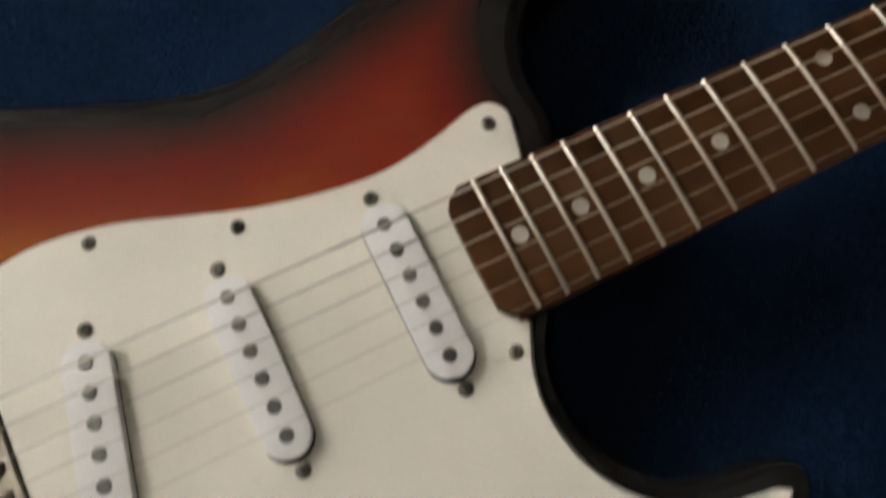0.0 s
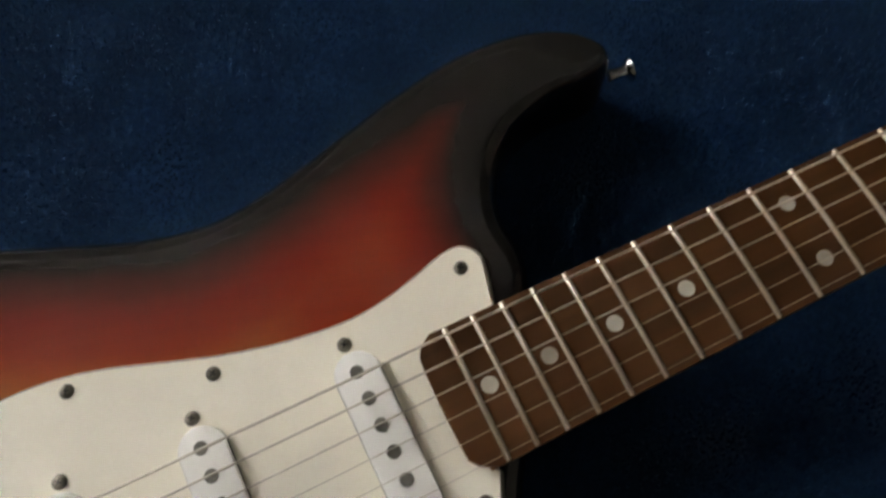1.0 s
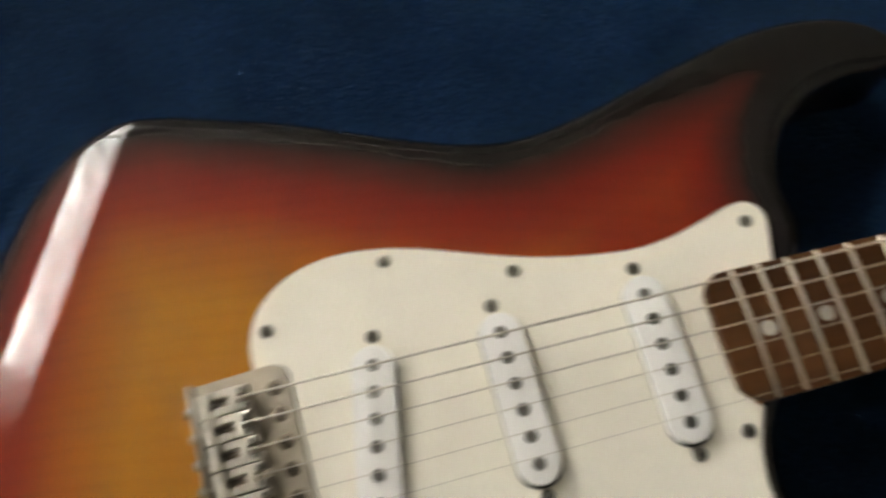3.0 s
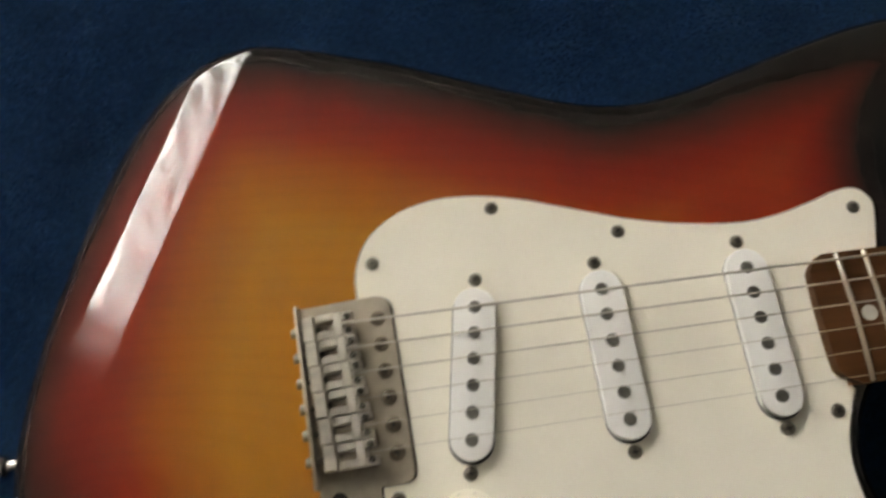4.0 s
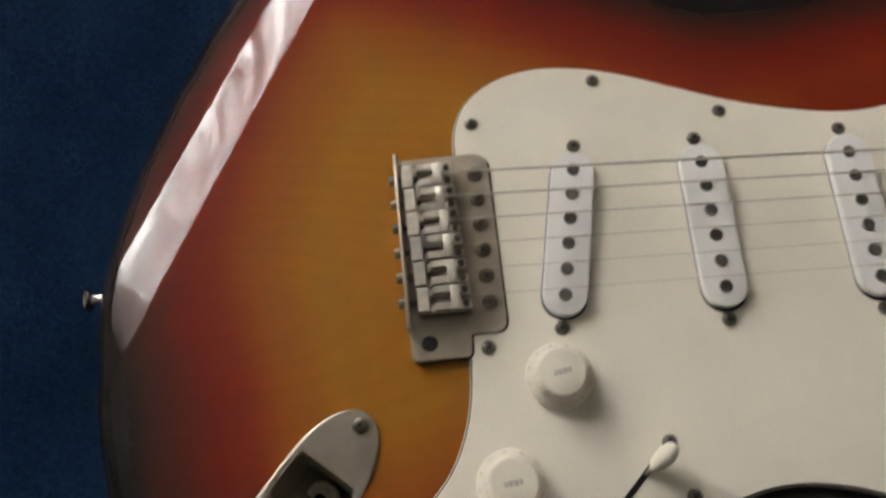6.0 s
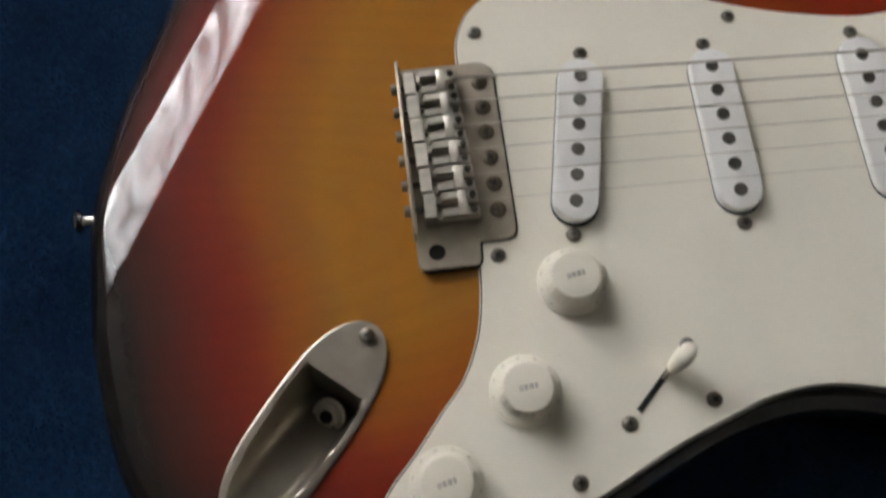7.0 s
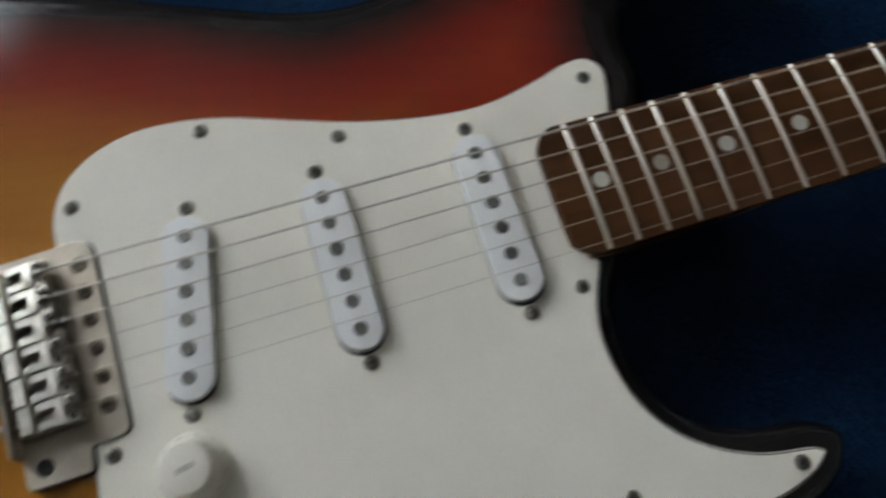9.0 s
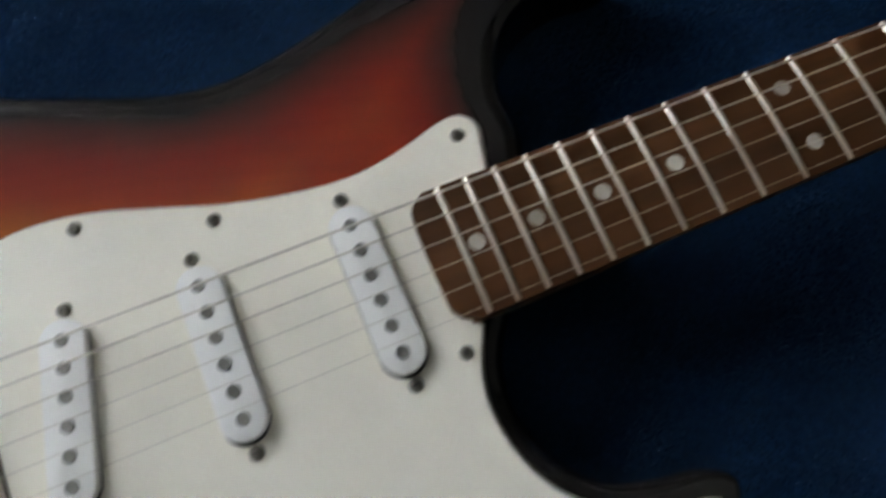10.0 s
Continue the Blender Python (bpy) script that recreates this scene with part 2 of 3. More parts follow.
FRETWIRE = material("fret_nickel", (0.72, 0.66, 0.57), 0.32, metal=1.0)
ROSEWOOD = rosewood()
ROSEWOOD.node_tree.nodes["Principled BSDF"].inputs["Specular IOR Level"].default_value = 0.16
PEARL = material("dot_inlay", (0.62, 0.60, 0.54), 0.35, vary=0.12, scale=200)
# greyer copy of the pearl: weaker sheen on some dots put into the colour
LOW_SHEEN_PEARL = material("low_sheen_dot_inlay", (0.42, 0.39, 0.34), 0.4, vary=0.15, scale=200)
MAPLE = material("tinted_maple", (0.32, 0.14, 0.05), 0.35, vary=0.2, scale=40, stretch=(0.2, 2, 2), coat=0.5)
CARPET = carpet_mat()
# unseen wall made pale to bounce window light into the shaded sides
FILL_WALL = material("fill_wall_paint", (0.46, 0.43, 0.38), 0.8, vary=0.05, scale=6, bump=0.1)
# the other unseen walls are kept dark so the lacquer edges reflect little
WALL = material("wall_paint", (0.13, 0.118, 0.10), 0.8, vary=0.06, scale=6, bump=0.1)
CEILING = material("ceiling_paint", (0.30, 0.29, 0.275), 0.85, vary=0.04, scale=5)
GLOSS_WHITE = material("white_gloss_paint", (0.78, 0.78, 0.76), 0.35, vary=0.04, scale=12)
NET = net()
GLASS = material("window_glass", (1, 1, 1), 0.0, transmission=1.0)
DAYLIGHT = glow("daylight_backdrop", (0.80, 0.91, 1.05), DAY)
GARDEN = glow("garden_backdrop", (0.8, 0.9, 0.8), DAY * 0.12)


# ---- room ----
TURN_ROOM = Matrix.Rotation(radians(WINDOW_AZ), 4, "Z")  # room's own x runs towards the window


def room_box(name, size, at, mat, label, kind="structure", category="wall"):
    bm = bmesh.new()
    box(bm, size, at)
    ob = part(name, bm, mat, smooth=0)
    ob.matrix_basis = TURN_ROOM
    return tagged(ob, label, category, kind=kind)


FAR, NEAR, SIDE, TALL = 1.75, -2.1, 1.9, 2.4
W0, W1, Z0, Z1 = -1.05, 0.50, 0.52, 1.93  # window opening
room_box("floor", (FAR - NEAR + 0.4, 2 * SIDE + 0.4, 0.1), ((FAR + NEAR) / 2, 0, -0.05285), CARPET, "dark blue short-pile fitted carpet covering the floor", category="carpet")
room_box("ceiling", (FAR - NEAR + 0.4, 2 * SIDE + 0.4, 0.1), ((FAR + NEAR) / 2, 0, TALL + 0.05), CEILING, "plain painted ceiling", category="ceiling")
room_box("wall_south", (0.1, 2 * SIDE, TALL), (NEAR - 0.05, 0, TALL / 2), FILL_WALL, "unseen pale wall facing the window, added to bounce fill light")
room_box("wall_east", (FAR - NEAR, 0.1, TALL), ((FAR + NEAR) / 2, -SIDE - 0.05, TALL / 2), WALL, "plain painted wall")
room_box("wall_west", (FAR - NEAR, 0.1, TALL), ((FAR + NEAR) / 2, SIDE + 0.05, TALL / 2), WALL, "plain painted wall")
bm = bmesh.new()
for y0, y1, z0, z1 in ((-SIDE, W0, 0, TALL), (W1, SIDE, 0, TALL), (W0, W1, 0, Z0), (W0, W1, Z1, TALL)):
    box(bm, (0.12, y1 - y0, z1 - z0), (FAR + 0.06, (y0 + y1) / 2, (z0 + z1) / 2))
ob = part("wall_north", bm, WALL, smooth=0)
ob.matrix_basis = TURN_ROOM
tagged(ob, "painted wall with a window opening", "wall", kind="structure")

win = tagged(new("window_1"), "white painted window with two panes behind net curtain", "window", kind="structure")
win.matrix_basis = TURN_ROOM
bm = bmesh.new()
for y in (W0 + 0.025, (W0 + W1) / 2, W1 - 0.025):
    box(bm, (0.06, 0.05, Z1 - Z0), (FAR + 0.06, y, (Z0 + Z1) / 2), bevel=0.005)
for z in (Z0 + 0.025, Z1 - 0.025):
    box(bm, (0.056, W1 - W0 - 0.1, 0.05), (FAR + 0.06, (W0 + W1) / 2, z), bevel=0.005)
part("window_frame", bm, GLOSS_WHITE, win)
bm = bmesh.new()
box(bm, (0.16, W1 - W0, 0.03), (FAR - 0.02, (W0 + W1) / 2, Z0 - 0.016), bevel=0.006)
part("window_sill", bm, GLOSS_WHITE, win)
for y0, y1 in ((W0 + 0.05, (W0 + W1) / 2 - 0.025), ((W0 + W1) / 2 + 0.025, W1 - 0.05)):
    bm = bmesh.new()
    box(bm, (0.004, y1 - y0, Z1 - Z0 - 0.1), (FAR + 0.07, (y0 + y1) / 2, (Z0 + Z1) / 2))
    part("pane", bm, GLASS, win, smooth=0).visible_shadow = False
for y0, y1, phase in ((W0 - 0.06, -0.37, 0.0), (-0.34, W1 + 0.06, 1.3)):
    n = 120
    ys, rows = np.linspace(y0, y1, n), 14
    verts = []
    for r in range(rows):
        for y in ys:
            hem = Z0 + 0.035 + 0.15 * max(0, math.sin(23 * y + 2.2 * math.sin(5 * y + phase))) ** 3
            z = hem + (Z1 + 0.08 - hem) * r / (rows - 1)
            wave = math.sin(40 * y + phase + 1.8 * math.sin(9 * y) + 0.5 * math.sin(3 * z + 5 * y))
            verts.append((FAR - 0.07 + 0.034 * wave + 0.010 * math.sin(97 * y + 4 * z), y, z + 0.012 * math.sin(5 * y + phase)))
    faces = [(r * n + c, r * n + c + 1, r * n + n + 1 + c, r * n + n + c) for r in range(rows - 1) for c in range(n - 1)]
    ob = part("net_curtain", (verts, faces), NET, smooth=180)
    ob.matrix_basis = TURN_ROOM
    tagged(ob, "sheer white net curtain hanging in folds at the window", "curtain", "net curtains")
for z0, z1, mat, words in ((0.62, 4.2, DAYLIGHT, "pale overcast daylight outside the window"), (-0.4, 0.62, GARDEN, "dim ground outside below the window")):
    bm = bmesh.new()
    box(bm, (0.02, 6.0, z1 - z0), (FAR + 0.9, 0, (z0 + z1) / 2))
    ob = part("backdrop", bm, mat, smooth=0)
    ob.matrix_basis = TURN_ROOM
    tagged(ob, words, "sky", kind="structure")
# ---- electric guitar ----
TOP = 0.045          # upper face of the body over the carpet
GUARD = TOP + 0.0025
BOARD = 0.0565       # crown of the fretboard
SCALE = 0.6477
guitar = tagged(new("electric_guitar"), "glossy three-colour sunburst electric guitar with white pickguard on blue carpet", "guitar")

BODY = [(-157, -8), (-151, 37), (-141, 71), (-128, 104), (-113, 132), (-95, 153), (-74, 165.5), (-50, 170), (-26, 166.5), (-2, 159), (25, 150), (51, 139), (77, 128),
        (102, 118.5), (127, 114), (153, 117), (182, 124.5), (211, 132.5), (241, 139.3), (265, 141), (291, 136.5), (308, 125.5), (315, 112.8), (310, 104.6), (299, 102.6), (286, 103.5), (268, 100), (254, 92.5), (243, 80),
        (236, 62), (236, 42), (228, 22), (204, -22), (192, -41), (188.5, -58), (191, -73), (198, -86), (208, -96), (226, -102), (243, -105)]
BODY += [(252, -112), (245, -127), (215, -138), (187, -134), (164, -127), (138, -117), (113, -113), (90, -116), (62, -127), (30, -143), (-10, -161), (-45, -167), (-80, -161), (-112, -144), (-134, -121), (-147, -81), (-153, -45)]
outline = even(spline(BODY, 10), 0.0035)
if area(outline) < 0:
    outline = outline[::-1]
CREASE, OUT = np.array((-0.095, 0.055)), np.array((-0.906, 0.424))  # forearm contour: a point of its upper edge, and the way it falls


def top_height(p):
    s = np.clip((p - CREASE) @ OUT, 0, None)
    return TOP - np.minimum(s * FALL + s * s * BEND, 0.031)


def ellipse_loop(cx, cy, a, b, turn, n=40, power=2.0):
    t = np.linspace(0, math.tau, n, endpoint=False)
    c, s = np.cos(t), np.sin(t)
    u, v = a * np.sign(c) * np.abs(c) ** (2 / power), b * np.sign(s) * np.abs(s) ** (2 / power)
    return np.stack([cx + u * math.cos(turn) - v * math.sin(turn), cy + u * math.sin(turn) + v * math.cos(turn)], 1)


JACK_AT, JACK_TURN = (-0.0711, -0.1010), radians(232)
cavity = ellipse_loop(*JACK_AT, 0.0392, 0.0142, JACK_TURN, power=2.6)


def build_body():
    verts, faces = [], []
    n = len(outline)
    R = 0.010
    rows = []
    steps = [(R, 0, 0), (R * 0.5, 0.0, 0.13), (R * 0.13, 0.0, 0.5), (0, 0, 1.0)]
    for d, _, k in steps:
        rows.append((d, lambda p, k=k: np.full(len(p), 0.001 + R * k)))
    for a in (0, 15, 30, 42, 54, 64, 72, 79, 85, 90):
        rows.append((R * (1 - math.cos(radians(a))), lambda p, a=a: top_height(p) - R * (1 - math.sin(radians(a)))))
    for d in (R + 0.0012, R + 0.0036, R + 0.0064):
        rows.append((d, top_height))
    # where the outline turns tightly the rows draw closer together
    reach = np.full(n, R + 0.0064)
    for d in np.linspace(R + 0.0064, 0.003, 14):
        short = edge_distance(inset(outline, d), outline) < d - 0.0004
        reach[short] = np.minimum(reach[short], d - 0.0009)
    reach = np.min([np.roll(reach, k) for k in range(-4, 5)], axis=0)
    reach = np.mean([np.roll(reach, k) for k in range(-4, 5)], axis=0)
    close = (reach / (R + 0.0064))[:, None]

    def drawn_in(d):
        return outline + (inset(outline, d) - outline) * close

    for d, f in rows:
        p = drawn_in(d)
        z = f(p)
        verts += [(x, y, h) for (x, y), h in zip(p, z)]
    for r in range(len(rows) - 1):
        for i in range(n):
            j = (i + 1) % n
            faces.append((r * n + i, r * n + j, r * n + n + j, r * n + n + i))
    rim = drawn_in(R + 0.0064)
    base = (len(rows) - 1) * n
    g = np.arange(-0.16, 0.33, 0.0036)
    gx, gy = np.meshgrid(g, g)
    pts = np.stack([gx.ravel(), gy.ravel()], 1)
    s = (pts - CREASE) @ OUT
    pts = pts[np.abs(s) > 0.004]
    along = np.array((OUT[1], -OUT[0]))
    rail = np.arange(-0.2, 0.2, 0.004)
    for off in (-0.0012, 0.0012):
        pts = np.vstack([pts, CREASE + off * OUT + rail[:, None] * along])
    pts = pts[inside(pts, rim)]
    pts = pts[edge_distance(pts, rim) > 0.002]
    keep = edge_distance(pts, cavity) > 0.0015
    pts = pts[keep]
    flat = [Vector(p) for p in np.vstack([rim, cavity, pts])]
    m = len(cavity)
    ring = [(n + i, n + (i + 1) % m) for i in range(m)]
    out = delaunay_2d_cdt(flat, ring, [list(range(n))], 1, 1e-7)
    vs = np.array([tuple(v) for v in out[0]])
    z = top_height(vs)
    index = []
    for i, (v, src) in enumerate(zip(vs, out[3])):
        low = [q for q in src if q < n]
        if low:
            index.append(base + low[0])
        else:
            index.append(len(verts))
            verts.append((v[0], v[1], z[i]))
    tri = [f for f in out[2]]
    mid = np.array([vs[f].mean(0) for f in tri])
    hole = inside(mid, cavity)
    for f, h in zip(tri, hole):
        if not h:
            faces.append(tuple(index[q] for q in f))
    low = delaunay_2d_cdt([Vector(p) for p in outline], [], [list(range(n))], 1, 1e-7)
    faces += [tuple(low[3][q][0] for q in f)[::-1] for f in low[2] if all(low[3][q] for q in f)]
    ob = part("body", (verts, faces), LACQUER, guitar, "sunburst lacquered body, black edge fading through red to amber", smooth=60)
    burst = ob.data.attributes.new("burst", "FLOAT", "POINT")
    co = np.array(verts)
    d = edge_distance(co[:, :2], outline)
    d[co[:, 2] < 0.012] = 0
    # the amber reaches wider over the lower bout than over the horns
    d -= 0.011 * np.clip((co[:, 0] - 0.20) / 0.06, 0, 1) * (co[:, 1] > 0)
    d += 0.005 * np.clip((co[:, :2] - CREASE) @ OUT / 0.012, 0, 1) * np.clip(d / 0.006, 0, 1)
    d = np.minimum(d, 0.105 - 0.055 * np.clip((co[:, 0] + 0.01) / 0.16, 0, 1))
    # lower treble bout: wider red, plus a dark reflection in the lacquer painted in
    d -= 0.011 * np.clip((d - 0.012) / 0.03, 0, 1) * np.clip((-0.045 - co[:, 0]) / 0.05, 0, 1) * np.clip((0.0 - co[:, 1]) / 0.06, 0, 1)
    burst.data.foreach_set("value", d.astype(np.float32))
    return ob


body = build_body()


# pickguard: three plies
def arc(points, per=6):
    return spline(points, per, closed=False)


guard_loop = np.vstack([
    arc([(-5.2, 34.5), (-5, 47.3), (0.6, 60.8), (13, 70.8), (30, 75.8), (48, 75.5), (67, 71.7), (91, 63.5), (114, 55.6), (138, 50), (162, 47.2), (177, 48.5), (193, 52.2), (205, 55.6), (213.5, 55.6), (218.8, 49.6), (218, 42), (214.2, 27)]),
    np.array([(0.188, 0.0265), (0.188, -0.0265)]),
    arc([(189, -28), (182, -44), (179.7, -58), (182.5, -77), (190, -92), (201.3, -102.6), (218, -110.8), (237.5, -114.6)]),
    arc([(241, -116.5), (236, -120.4), (226, -124.5), (208, -126.5), (185, -122.5), (165, -116.5), (148, -110), (131, -105), (114, -102.5), (96, -104.5), (76, -111.5), (59, -118.5), (42, -127), (26, -135)]),
    arc([(0, -147), (-25, -152.5), (-42, -149), (-49, -139), (-43.2, -126.5), (-33.5, -115), (-23.5, -102), (-14.3, -90.3), (-8, -75.5), (-5.2, -60), (-4.6, -39.0)]),
    np.array([(0.0040, -0.0390), (0.0030, 0.0345)]),
])
guard_line = guard_loop[::-1] if area(guard_loop) < 0 else guard_loop
guard = part("pickguard", slab(inset(guard_line, -0.0007), TOP - 0.0005, TOP + 0.0010), WHITE_PLY, guitar, "three-ply white plastic pickguard", smooth=30)
part("black_ply", slab(inset(guard_line, -0.0003), TOP + 0.0010, TOP + 0.0016), BLACK_PLY_AND_GAP, guard, "thin black middle ply showing at the edge", smooth=30)
part("top_ply", slab(inset(guard_line, 0.0002), TOP + 0.0016, GUARD, 0.0004), WHITE_PLY, guard, smooth=30)


def screw_mesh(r=0.0029, tall=0.0014):
    """A domed cross-head screw."""
    bm = lathe([(r, 0), (r * 0.98, tall * 0.35), (r * 0.75, tall * 0.8), (r * 0.4, tall)], 14)
    # dark bars on the dome stand in for the shade in the cross slots
    for a in (0.6, 0.6 + math.pi / 2):
        n0 = len(bm.faces)
        box(bm, (r * 1.0, r * 0.2, tall * 0.45), (0, 0, tall * 0.82), Matrix.Rotation(a, 4, "Z"))
        bm.faces.ensure_lookup_table()
        for f in bm.faces[n0:]:
            f.material_index = 1
    return bm


first_screw = part("guard_screw", screw_mesh(), [SCREW, PAINTED_SHADE], guard, "small nickel cross-head screw")
spots = [(209.8, 47.3), (108, 50.6), (56.1, 68.5), (2.5, 50.9), (2.3, -45.3), (21.8, -128.6), (72.6, -104.4), (170, -111.5), (231, -117.5), (179.3, -35.4), (-30, -145)]
first_screw.matrix_basis = pose(spots[0][0] / 1000, spots[0][1] / 1000, GUARD - 0.0002, 0, 0, 20)
for i, (x, y) in enumerate(spots[1:]):
    twin(first_screw, pose(x / 1000, y / 1000, GUARD - 0.0002, 0, 0, 37 * i))


# pickups
def stadium(length, width, n=14):
    r, h = width / 2, length / 2 - width / 2
    t = np.linspace(0, math.pi, n)
    a = np.stack([r * np.cos(t), h + r * np.sin(t)], 1)
    return np.vstack([a, -a])


def pickup(at, turn, tall):
    # thin black slab on the guard paints the shaded gap round the cover
    p = part("pickup", slab(stadium(0.0710, 0.0183) + np.array((0, -0.0006)), -0.0001, 0.00015), BLACK_PLY_AND_GAP, guitar, "single-coil pickup with a white plastic cover and six poles")
    p.matrix_basis = pose(at[0], at[1], GUARD, 0, 0, turn)
    loop = stadium(0.0698, 0.0176)
    bm = bmesh.new()
    rings = []
    for d, z in ((0, 0.0), (0, tall - 0.0005), (0.0002, tall - 0.00012), (0.0006, tall)):
        rings.append([bm.verts.new((*q, z)) for q in inset(loop, d)])
    n = len(loop)
    for a, b in zip(rings, rings[1:]):
        for i in range(n):
            bm.faces.new((a[i], a[(i + 1) % n], b[(i + 1) % n], b[i]))
    bm.faces.new(rings[-1])
    part("cover", bm, COVER_WHITE, p, "smooth white plastic cover", smooth=50)
    for i in range(6):
        o = part("pole_piece", lathe([(0.0026, 0), (0.0026, 0.0006), (0.0023, 0.0009)], 20), POLE, p) if i == 0 else twin(o, Matrix())
        o.matrix_basis = pose(0, 0.02675 - 0.0107 * i, tall - 0.0003)
    for s in (1, -1):
        o = twin(first_screw, pose(0, s * 0.0392, 0.0, 0, 0, 25 * s), p)
        o.name = "mounting_screw"
    return p


pickup((0.1573, -0.0002), 0.8, 0.0034)
pickup((0.0959, -0.0009), 0.9, 0.0036)
pickup((0.0380, -0.0008), -9.6, 0.0038)

# neck, fretboard, frets and dots
fret = lambda n: SCALE * 2 ** (-n / 12)
half = lambda x: 0.0268 - (x - 0.193) * 0.0155  # half width of the board at x
RADIUS = 0.24


def crown(y, r=RADIUS):
    return math.sqrt(r * r - y * y) - r


def build_board():
    bm = bmesh.new()
    cols = 17
    rows = []
    for r, x in enumerate([None, *np.linspace(0.20, SCALE, 24)]):
        row = []
        for c in range(cols):
            u = c / (cols - 1) * 2 - 1
            if x is None:
                h = half(0.19)
                px, y = 0.1792 + 0.0010 * u * u + 0.0085 * max(0, abs(u) - 0.72) ** 2 / 0.0784 * (0.75 if u > 0 else 1.0), u * h
            else:
                px, y = x, u * half(x)
            row.append(bm.verts.new((px, y, BOARD + crown(y))))
        rows.append(row)
    for a, b in zip(rows, rows[1:]):
        for i in range(cols - 1):
            bm.faces.new((a[i + 1], a[i], b[i], b[i + 1]))
    border = [rows[0][i] for i in range(cols)] + [r[-1] for r in rows[1:]] + [rows[-1][i] for i in range(cols - 2, -1, -1)] + [r[0] for r in rows[-2:0:-1]]
    low = [bm.verts.new((v.co.x, v.co.y, BOARD - 0.0062)) for v in border]
    n = len(border)
    for i in range(n):
        j = (i + 1) % n
        bm.faces.new((border[i], border[j], low[j], low[i]))
    bm.faces.new(low)
    bmesh.ops.recalc_face_normals(bm, faces=bm.faces)
    return part("fretboard", bm, ROSEWOOD, guitar, "dark rosewood fretboard with dot inlays", smooth=35)


board = build_board()


def fret_mesh(x):
    bm = bmesh.new()
    rows = []
    h = half(x) - 0.0004
    for y in np.linspace(-h, h, 13):
        z = BOARD + crown(y)
        drop = 0.0004 if abs(abs(y) - h) < 1e-6 else 0
        rows.append([bm.verts.new((x + dx, y, z + max(-0.0006, dz - drop))) for dx, dz in ((-0.0011, -0.0006), (-0.0010, 0.0003), (-0.0004, 0.0010), (0.0004, 0.0010), (0.0010, 0.0003), (0.0011, -0.0006))])
    for a, b in zip(rows, rows[1:]):
        for i in range(5):
            bm.faces.new((a[i], a[i + 1], b[i + 1], b[i]))
    bm.faces.new(rows[0][::-1]), bm.faces.new(rows[-1])
    bmesh.ops.recalc_face_normals(bm, faces=bm.faces)
    return bm


for k in range(1, 22):
    part("fret", fret_mesh(fret(k)), FRETWIRE, board, smooth=50)
for k, ys in ((21, (0,)), (19, (0,)), (17, (0,)), (15, (0,)), (12, (0.0125, -0.0125)), (9, (0,)), (7, (0,)), (5, (0,)), (3, (0,))):
    for y in ys:
        dot = part("dot_inlay", lathe([(0.0032, -0.0006), (0.0032, 0.00012)], 24), LOW_SHEEN_PEARL if k in (19, 12) else PEARL, board)
        dot.matrix_basis = pose((fret(k) + fret(k - 1)) / 2, y, BOARD + crown(y), math.degrees(-y / RADIUS))


def build_neck():
    bm = bmesh.new()
    rows = []
    for x in np.linspace(0.186, SCALE, 20):
        heel = min(1, max(0, (0.262 - x) / 0.03))
        h, top, deep = half(x) - 0.0002, BOARD - 0.0063, 0.0140 + heel * 0.006
        row = []
        for a in np.linspace(0, math.pi, 13):
            c, s = math.cos(a), math.sin(a)
            y, z = h * c, s ** (0.9 - 0.55 * heel) * deep
            row.append(bm.verts.new((x, y, top - z)))
        rows.append(row)
    for a, b in zip(rows, rows[1:]):
        for i in range(12):
            bm.faces.new((a[i], a[i + 1], b[i + 1], b[i]))
        bm.faces.new((a[12], a[0], b[0], b[12]))
    bm.faces.new(rows[0]), bm.faces.new(rows[-1])
    bmesh.ops.recalc_face_normals(bm, faces=bm.faces)
    return part("neck", bm, MAPLE, guitar, "tinted maple neck under the fretboard", smooth=40)


neck = build_neck()
bm = bmesh.new()
box(bm, (0.0035, 0.042, 0.008), (SCALE + 0.00176, 0, BOARD - 0.0015), bevel=0.0006)
part("nut", bm, KNOB_WHITE, neck)
head = even(spline([(650, 20), (672, 24), (690, 42), (720, 47), (770, 44), (815, 36), (832, 18), (822, -4), (800, -14), (760, -22), (720, -28), (690, -33), (672, -40), (662, -30), (650, -20)], 6), 0.004)
headstock = part("headstock", slab(head, BOARD - 0.0225, BOARD - 0.0085, 0.001), MAPLE, guitar, "tinted maple headstock")
for i in range(6):
    m = pose(0.690 + 0.0255 * i, 0.0 + 0.026 - 0.0015 * i, BOARD - 0.0086)
    o = part("tuner_post", lathe([(0.0045, 0), (0.0045, 0.001), (0.003, 0.0012), (0.0028, 0.008), (0.0024, 0.0085)], 16), CHROME, headstock) if i == 0 else twin(o, m)
    o.matrix_basis = m


# bridge
bridge = tagged(new("bridge"), "worn nickel six-saddle tremolo bridge")
bridge.parent = guitar
bridge.matrix_basis = pose(0.0005, 0.0005, 0, 0, 0, 2)
BZ = GUARD + 0.0008
rounded = lambda pts: np.array(pts) / 1000
plate_loop = rounded([(-29.5, 35.5), (2.6, 36), (5.2, 35.4), (7.2, 33.8), (8.3, 31.4), (8.5, 29.4), (8.5, -34.4), (8.2, -37), (7.2, -39), (5.2, -40), (3, -40.2), (-5.4, -40.2), (-5.8, -41), (-6, -46.3), (-6.8, -48.4), (-8.5, -49), (-26.5, -49), (-28.6, -48.4), (-29.5, -46.3)])
